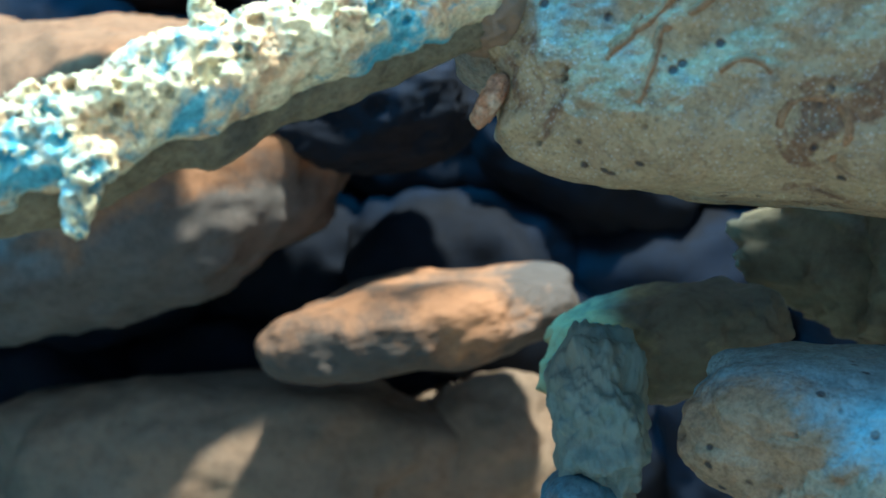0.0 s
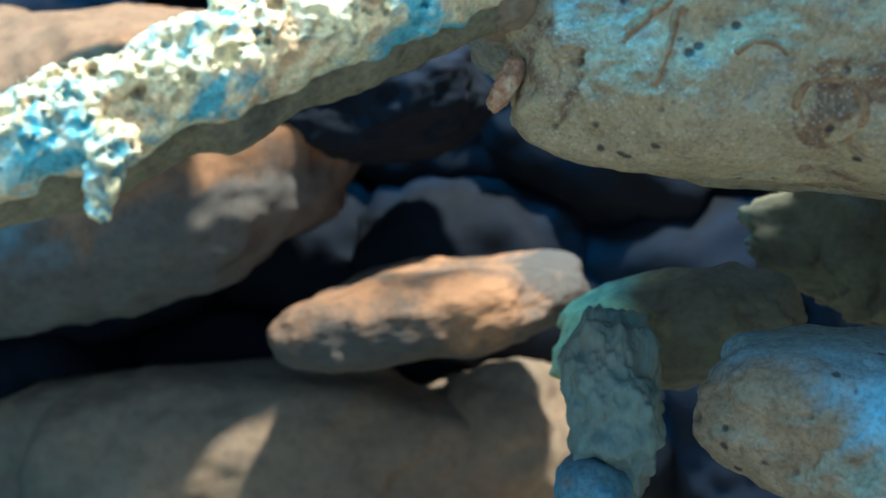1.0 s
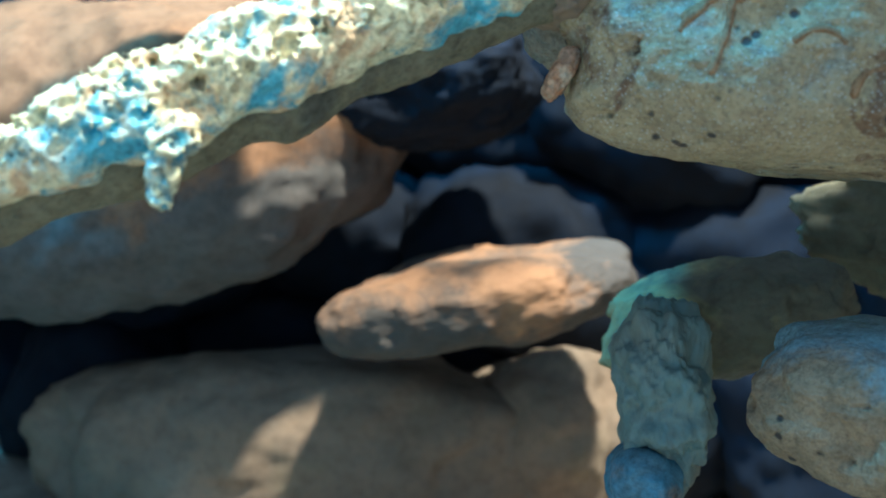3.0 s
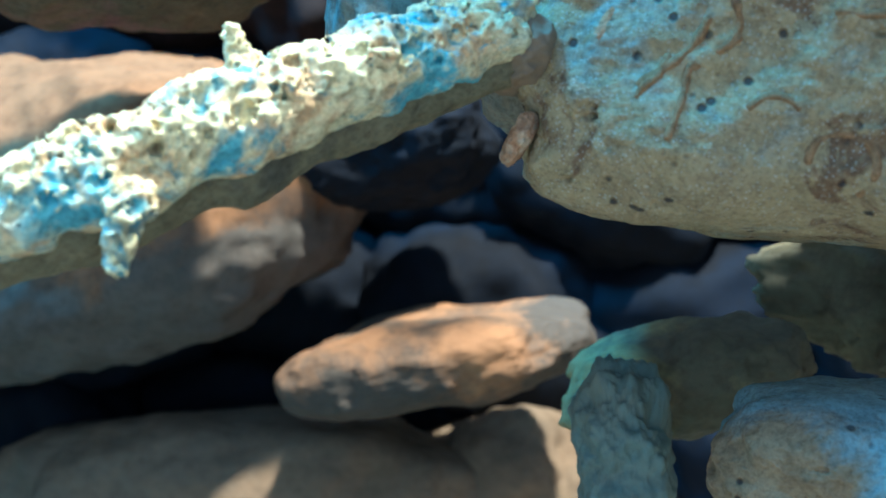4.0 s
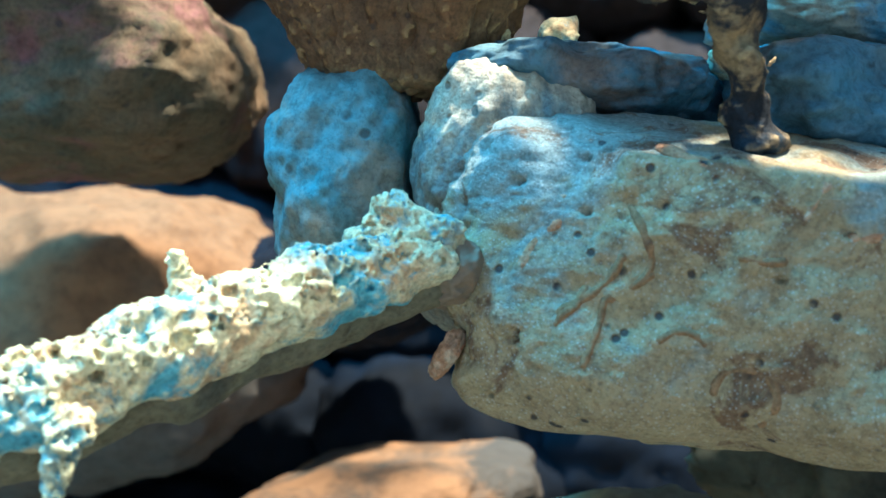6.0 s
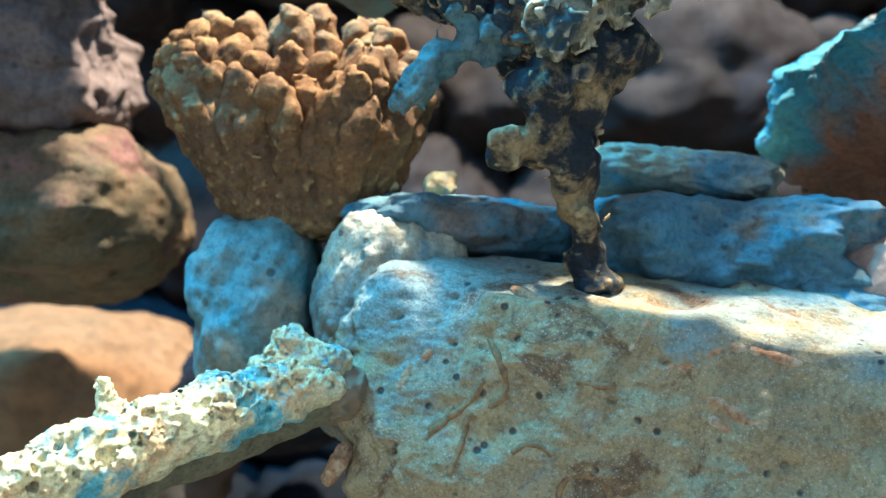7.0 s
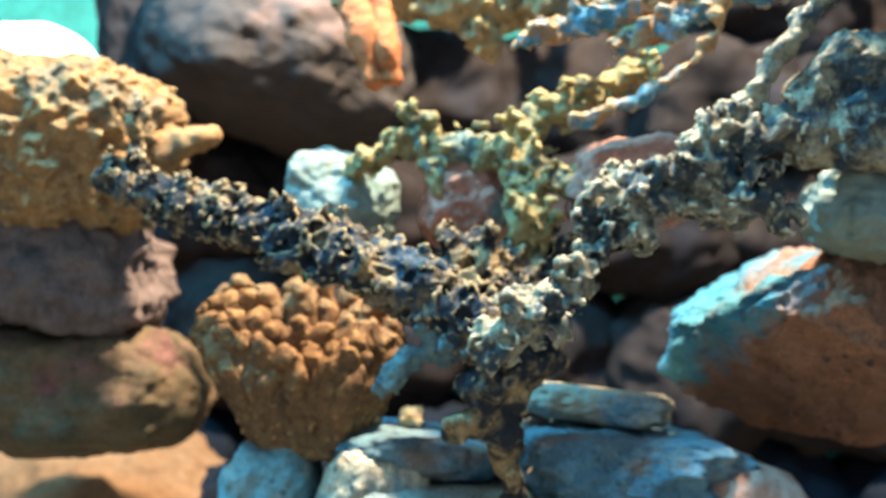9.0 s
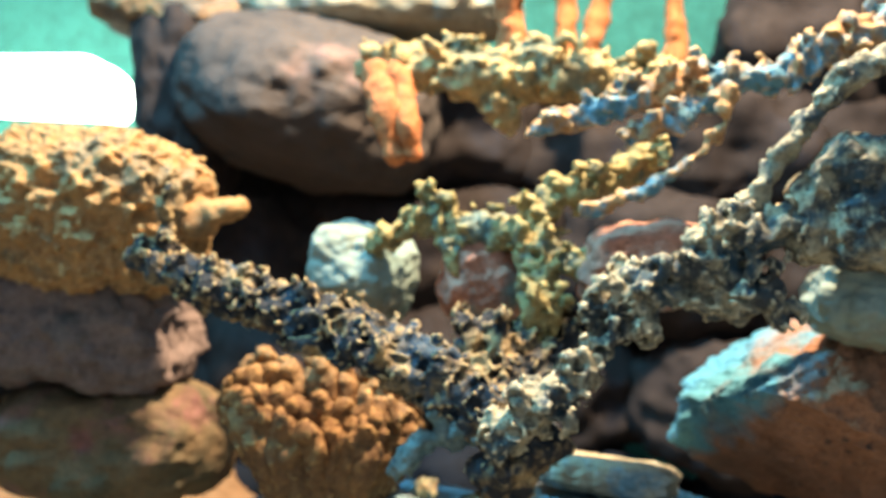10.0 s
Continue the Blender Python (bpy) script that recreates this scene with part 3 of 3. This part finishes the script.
rock("far_boulder", (-0.385, 1.185, 0.612), (0.0576, 0.12, 0.1367), (0, -12, 0), 2.8, 0.14, 0.03, 35, 40, deep_shade_stone, "rock beside the large boulder, shade put into its near-black colour")
rock("top_slab", (-0.168, 1.192, 0.756), (0.2117, 0.1200, 0.0365), (0, -4, 0), 3, 0.10, 0.03, 33, 44, pale_stone, "pale slab on the large boulder")

# ---- corals ----
fan = tagged(new("fan_coral"), "folded orange-brown fan coral with pale rims", "coral")
FAN_FOOT, FAN_RIM = Vector((-0.048, 0.570, 0.206)), Vector((-0.062, 0.572, 0.284))
folds = random.Random(8)
for ring, (count, wide, high, ahead) in enumerate(((12, 0.074, 0.040, 0.016), (13, 0.070, 0.026, -0.008), (12, 0.062, 0.008, -0.026), (9, 0.050, -0.014, -0.040))):
    for n in range(count):
        a = math.pi * (1.0 - n / (count - 1)) + folds.uniform(-0.08, 0.08)
        rim = FAN_RIM + Vector((wide * math.cos(a), ahead + folds.uniform(-0.007, 0.007), high * max(0.0, math.sin(a)) ** 0.6 * folds.uniform(0.7, 1.15) + folds.uniform(-0.004, 0.004)))
        foot = FAN_FOOT + Vector((0.45 * (rim.x - FAN_RIM.x), 0.5 * ahead, 0))
        mid = foot.lerp(rim, 0.62) + Vector((0.10 * (rim.x - FAN_RIM.x), -0.008 + folds.uniform(-0.008, 0.008), 0.002))
        curl = rim + Vector((0.05 * (rim.x - FAN_RIM.x), -0.006, 0.001))
        strokes = [[(*foot, 0.013), (*mid, 0.0090), (*rim, 0.0082), (*curl, 0.0060)]]
        for side in (-1, 1):
            root = foot.lerp(mid, folds.uniform(0.4, 0.8))
            edge = rim + Vector((side * folds.uniform(0.006, 0.009), folds.uniform(-0.007, 0.002), folds.uniform(-0.014, -0.004)))
            strokes.append([(*root, 0.0060), (*edge, 0.0058)])
        coral("fold", strokes, fan_skeleton, "", parent=fan, cell=0.0022, blend=0.0060, bumps=0.0030, bump_size=0.0095, fine=0.0012, pore_size=0.012, seed=60 + ring * 20 + n)
mound = tagged(new("mound_coral"), "bumpy orange mound coral on dark rock", "coral")
ball = rock("dome", (-0.313, 0.677, 0.435), (0.1148, 0.09, 0.0717), (0, 4, 0), 2.6, 0.10, 0.075, 42, 120, mound_skeleton, "", "")
ball.parent = mound
coral("finger", [[(-0.202, 0.644, 0.434, 0.018), (-0.163, 0.640, 0.444, 0.010)]], mound_skeleton, "", parent=mound, cell=0.0025, seed=43)
rock("support_rock", (-0.339, 0.735, 0.334), (0.1203, 0.09, 0.0652), (0, 4, 0), 2.8, 0.16, 0.05, 44, 50, dark_stone, "dark olive-brown rock under the mound coral")
DARK_BRANCH = [
    [(-0.211, 0.540, 0.392, 0.0126), (-0.143, 0.522, 0.372, 0.0207), (-0.075, 0.504, 0.359, 0.0205), (-0.019, 0.489, 0.344, 0.0223), (0.034, 0.473, 0.325, 0.0239), (0.077, 0.459, 0.301, 0.0237)],
    [(-0.187, 0.537, 0.395, 0.0109), (-0.196, 0.536, 0.433, 0.0055)],
    [(-0.076, 0.495, 0.338, 0.0089), (-0.034, 0.480, 0.337, 0.0135), (0.018, 0.464, 0.328, 0.0142)],
]
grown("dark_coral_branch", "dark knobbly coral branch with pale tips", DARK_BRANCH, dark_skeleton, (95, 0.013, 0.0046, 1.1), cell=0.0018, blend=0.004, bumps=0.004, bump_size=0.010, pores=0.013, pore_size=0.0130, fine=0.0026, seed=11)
CLUMP = [
    [(0.083, 0.510, 0.303, 0.0294), (0.050, 0.522, 0.368, 0.0094)],
    [(0.087, 0.509, 0.312, 0.0251), (0.074, 0.519, 0.362, 0.0127)],
    [(0.091, 0.520, 0.311, 0.0254), (0.104, 0.538, 0.360, 0.0152)],
    [(0.098, 0.519, 0.316, 0.0254), (0.135, 0.546, 0.358, 0.0176)],
]
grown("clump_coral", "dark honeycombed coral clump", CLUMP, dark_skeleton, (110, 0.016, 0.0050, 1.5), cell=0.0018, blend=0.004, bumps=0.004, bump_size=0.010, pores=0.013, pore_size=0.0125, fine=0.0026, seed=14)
branching = tagged(new("branching_coral"), "grey-cream knobbly branching coral standing on the ledge rock", "coral")
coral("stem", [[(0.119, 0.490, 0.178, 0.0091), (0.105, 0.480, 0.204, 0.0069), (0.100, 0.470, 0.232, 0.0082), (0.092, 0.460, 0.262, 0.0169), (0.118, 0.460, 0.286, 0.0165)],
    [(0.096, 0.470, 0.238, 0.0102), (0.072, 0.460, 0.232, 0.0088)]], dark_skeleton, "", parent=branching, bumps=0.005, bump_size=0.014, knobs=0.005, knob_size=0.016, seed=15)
LIMB = [
    [(0.089, 0.432, 0.288, 0.0134), (0.117, 0.434, 0.310, 0.0142), (0.142, 0.442, 0.336, 0.0107), (0.153, 0.457, 0.364, 0.0083), (0.160, 0.460, 0.391, 0.0135), (0.177, 0.460, 0.401, 0.0167), (0.200, 0.460, 0.400, 0.0111), (0.220, 0.460, 0.430, 0.0151), (0.249, 0.458, 0.444, 0.0166), (0.275, 0.455, 0.453, 0.0133)],
    [(0.218, 0.462, 0.398, 0.0135), (0.244, 0.462, 0.399, 0.0142), (0.268, 0.460, 0.409, 0.0087), (0.277, 0.460, 0.382, 0.0028)],
    [(0.169, 0.452, 0.388, 0.0126), (0.183, 0.455, 0.363, 0.0071)],
    [(0.229, 0.455, 0.447, 0.0110), (0.250, 0.445, 0.436, 0.0093)],
]
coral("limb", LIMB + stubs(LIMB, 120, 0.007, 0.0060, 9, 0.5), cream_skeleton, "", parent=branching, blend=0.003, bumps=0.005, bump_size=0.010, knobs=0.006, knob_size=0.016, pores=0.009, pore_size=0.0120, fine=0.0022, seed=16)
LOBE = [
    [(0.275, 0.455, 0.457, 0.0126), (0.295, 0.453, 0.480, 0.0141), (0.313, 0.450, 0.497, 0.0179), (0.345, 0.450, 0.501, 0.0187)],
    [(0.294, 0.460, 0.445, 0.0189), (0.320, 0.455, 0.448, 0.0226), (0.355, 0.450, 0.445, 0.0232)],
    [(0.300, 0.458, 0.470, 0.0180), (0.350, 0.455, 0.475, 0.0220)],
]
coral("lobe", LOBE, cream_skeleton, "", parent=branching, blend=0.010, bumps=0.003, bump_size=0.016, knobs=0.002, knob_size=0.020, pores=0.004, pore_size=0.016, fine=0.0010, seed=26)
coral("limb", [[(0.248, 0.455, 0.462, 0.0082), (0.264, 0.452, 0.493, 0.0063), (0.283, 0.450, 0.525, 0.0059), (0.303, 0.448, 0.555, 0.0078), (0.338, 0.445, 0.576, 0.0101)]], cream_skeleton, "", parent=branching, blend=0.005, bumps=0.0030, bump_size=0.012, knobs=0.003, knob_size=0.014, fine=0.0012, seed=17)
coral("finger", [[(0.091, 0.452, 0.288, 0.0095), (0.055, 0.458, 0.286, 0.0068), (0.032, 0.462, 0.274, 0.0060), (0.017, 0.465, 0.253, 0.0052)], [(0.061, 0.458, 0.284, 0.0060), (0.040, 0.456, 0.292, 0.0050)]], finger_film, "", parent=branching, bumps=0.004, bump_size=0.010, knobs=0.003, knob_size=0.012, fine=0.001, seed=18)
OLIVE = [
    [(-0.033, 0.606, 0.418, 0.0046), (0.001, 0.601, 0.442, 0.0069), (0.040, 0.587, 0.437, 0.0109), (0.092, 0.571, 0.434, 0.0135), (0.138, 0.557, 0.416, 0.0089)],
    [(0.004, 0.600, 0.466, 0.0046), (0.040, 0.587, 0.437, 0.0082)],
    [(0.092, 0.571, 0.437, 0.0117), (0.112, 0.578, 0.469, 0.0118), (0.148, 0.573, 0.479, 0.0118), (0.182, 0.578, 0.506, 0.0110)],
    [(0.097, 0.571, 0.432, 0.0135), (0.111, 0.532, 0.373, 0.0147)],
    [(0.031, 0.588, 0.436, 0.0091), (0.039, 0.578, 0.408, 0.0072)],
]
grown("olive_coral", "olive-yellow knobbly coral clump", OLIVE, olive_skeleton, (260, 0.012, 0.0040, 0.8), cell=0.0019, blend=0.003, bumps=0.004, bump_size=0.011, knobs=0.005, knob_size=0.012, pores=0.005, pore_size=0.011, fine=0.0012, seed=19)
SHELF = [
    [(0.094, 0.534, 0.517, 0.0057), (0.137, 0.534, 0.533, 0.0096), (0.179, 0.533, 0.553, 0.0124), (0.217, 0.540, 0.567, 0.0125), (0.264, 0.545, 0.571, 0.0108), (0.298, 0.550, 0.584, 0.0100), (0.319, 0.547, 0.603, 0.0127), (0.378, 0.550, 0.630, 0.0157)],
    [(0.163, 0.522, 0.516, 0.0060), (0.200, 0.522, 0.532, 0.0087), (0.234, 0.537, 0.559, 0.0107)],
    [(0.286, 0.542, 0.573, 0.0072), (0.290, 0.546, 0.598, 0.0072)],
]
lacy = grown("shelf_coral", "orange lacy shelf coral with painted blue light and a thin lower branch", SHELF, orange_skeleton, (150, 0.008, 0.0036, 0.8), cell=0.002, blend=0.004, bumps=0.0045, bump_size=0.012, knobs=0.004, knob_size=0.013, pores=0.006, pore_size=0.012, fine=0.0015, seed=20)
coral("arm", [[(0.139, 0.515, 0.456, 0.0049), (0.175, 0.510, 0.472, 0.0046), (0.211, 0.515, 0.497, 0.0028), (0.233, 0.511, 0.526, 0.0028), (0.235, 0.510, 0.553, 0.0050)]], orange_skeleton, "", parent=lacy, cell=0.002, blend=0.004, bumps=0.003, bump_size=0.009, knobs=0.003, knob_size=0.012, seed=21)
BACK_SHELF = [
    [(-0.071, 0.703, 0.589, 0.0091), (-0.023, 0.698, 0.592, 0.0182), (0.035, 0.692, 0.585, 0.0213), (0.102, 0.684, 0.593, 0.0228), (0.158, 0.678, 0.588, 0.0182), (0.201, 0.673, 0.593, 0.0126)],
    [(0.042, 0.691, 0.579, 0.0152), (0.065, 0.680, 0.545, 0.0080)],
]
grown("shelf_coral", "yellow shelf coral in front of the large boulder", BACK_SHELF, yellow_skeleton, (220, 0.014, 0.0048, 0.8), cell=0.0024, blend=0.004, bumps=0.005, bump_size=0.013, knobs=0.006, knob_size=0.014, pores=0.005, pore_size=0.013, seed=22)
sponge = tagged(new("orange_sponge"), "hanging orange sponge below the shelf coral", "sponge")
for n, lobe in enumerate((
    [(-0.056, 0.662, 0.579, 0.0115), (-0.041, 0.637, 0.537, 0.0133), (-0.028, 0.632, 0.501, 0.0076)],
    [(-0.038, 0.660, 0.576, 0.0115), (-0.021, 0.635, 0.534, 0.0114), (-0.012, 0.630, 0.504, 0.0066)],
)):
    coral("lobe", [lobe], sponge_orange, "", parent=sponge, cell=0.003, bumps=0.004, bump_size=0.02, seed=23 + n)
for n, (a, b) in enumerate((((0.059, 0.748, 0.625), (0.048, 0.745, 0.707)), ((0.138, 1.159, 0.695), (0.152, 1.151, 0.834)), ((0.114, 1.181, 0.698), (0.098, 1.177, 0.839)), ((0.250, 1.147, 0.686), (0.239, 1.142, 0.822)))):
    coral("orange_stalk", [[(*a, 0.015), (*[(u + v) / 2 for u, v in zip(a, b)], 0.013), (*b, 0.012)]], sponge_orange, "upright orange sponge stalk", "sponge", cell=0.003, bumps=0.004, bump_size=0.02, seed=30 + n)

# ---- pale broken pieces on the flat rocks ----
for n, (x, y, z, turn) in enumerate(((-0.006, 0.566, 0.222, 0.3), (0.030, 0.575, 0.226, 2.0), (0.112, 0.560, 0.213, 4.2))):
    c, d = math.cos(turn), math.sin(turn)
    coral("coral_piece", [[(x - 0.011 * c, y - 0.008 * d, z, 0.0042), (x, y, z + 0.002, 0.0052), (x + 0.010 * c, y + 0.008 * d, z + 0.005, 0.0045)], [(x, y, z + 0.002, 0.0045), (x + 0.005 * d, y - 0.006 * c, z + 0.009, 0.0036)]],
          pale_skeleton, "broken pale piece of coral lying on blue rock", "coral piece", cell=0.0014, bumps=0.002, bump_size=0.008, seed=70 + n)

# ---- added rubble that fills gaps behind the reef, coloured near black as shade ----
rubble = random.Random(4)
for row, z in enumerate((-0.25, -0.08, 0.09, 0.28, 0.46, 0.625, 0.785)):
    for col in range(12):
        x = -0.95 + 0.20 * col + (0.09 if row % 2 else 0) + rubble.uniform(-0.02, 0.02)
        if row == 5 and x < -0.45 or row == 6 and x < 0.29:
            continue
        rock("rubble_rock", (x, 1.30 + rubble.uniform(-0.04, 0.06), z), (rubble.uniform(0.11, 0.14), 0.12, rubble.uniform(0.092, 0.110)), (0, rubble.uniform(-20, 20), 0), 2.8, 0.16, 0.03, 100 + row * 20 + col, 20, navy_shade_stone if row < 3 else deep_shade_stone,
             "added rock in the back of the reef, shade put into its colour")
for ob in scene.objects:
    if ob.name.startswith("rubble_rock"):
        tagged(ob, group="rocks backing the reef")
# ---- the wall lamp ----
glow, glow_tree, glow_bsdf = nodes_of("lamp_glow")
glow_bsdf.inputs["Emission Color"].default_value = (0.80, 1.0, 0.86, 1)
glow_bsdf.inputs["Emission Strength"].default_value = 14
wall_lamp = tagged(new("wall_lamp"), "bright white lamp box on the teal back wall", "lamp")
PROFILE = [(-1.126, 0.621), (-1.133, 0.678), (-1.057, 0.707), (-0.672, 0.738), (-0.619, 0.718), (-0.598, 0.692), (-0.599, 0.636), (-0.661, 0.636)]
bm = bmesh.new()
front = bm.faces.new([bm.verts.new((x, 1.50, z)) for x, z in PROFILE])
back = bmesh.ops.extrude_face_region(bm, geom=[front])
bmesh.ops.translate(bm, verts=[v for v in back["geom"] if isinstance(v, bmesh.types.BMVert)], vec=(0, 0.05, 0))
bmesh.ops.recalc_face_normals(bm, faces=bm.faces[:])
bmesh.ops.bevel(bm, geom=bm.edges[:], offset=0.006, segments=2, affect="EDGES")
lamp_mesh = bpy.data.meshes.new("diffuser")
bm.to_mesh(lamp_mesh)
bm.free()
lamp_mesh.materials.append(glow)
new("diffuser", lamp_mesh).parent = wall_lamp
box("bracket", (-0.95, 1.545, 0.67), (-0.91, 1.752, 0.70), tank_paint, wall_lamp, 0.004)
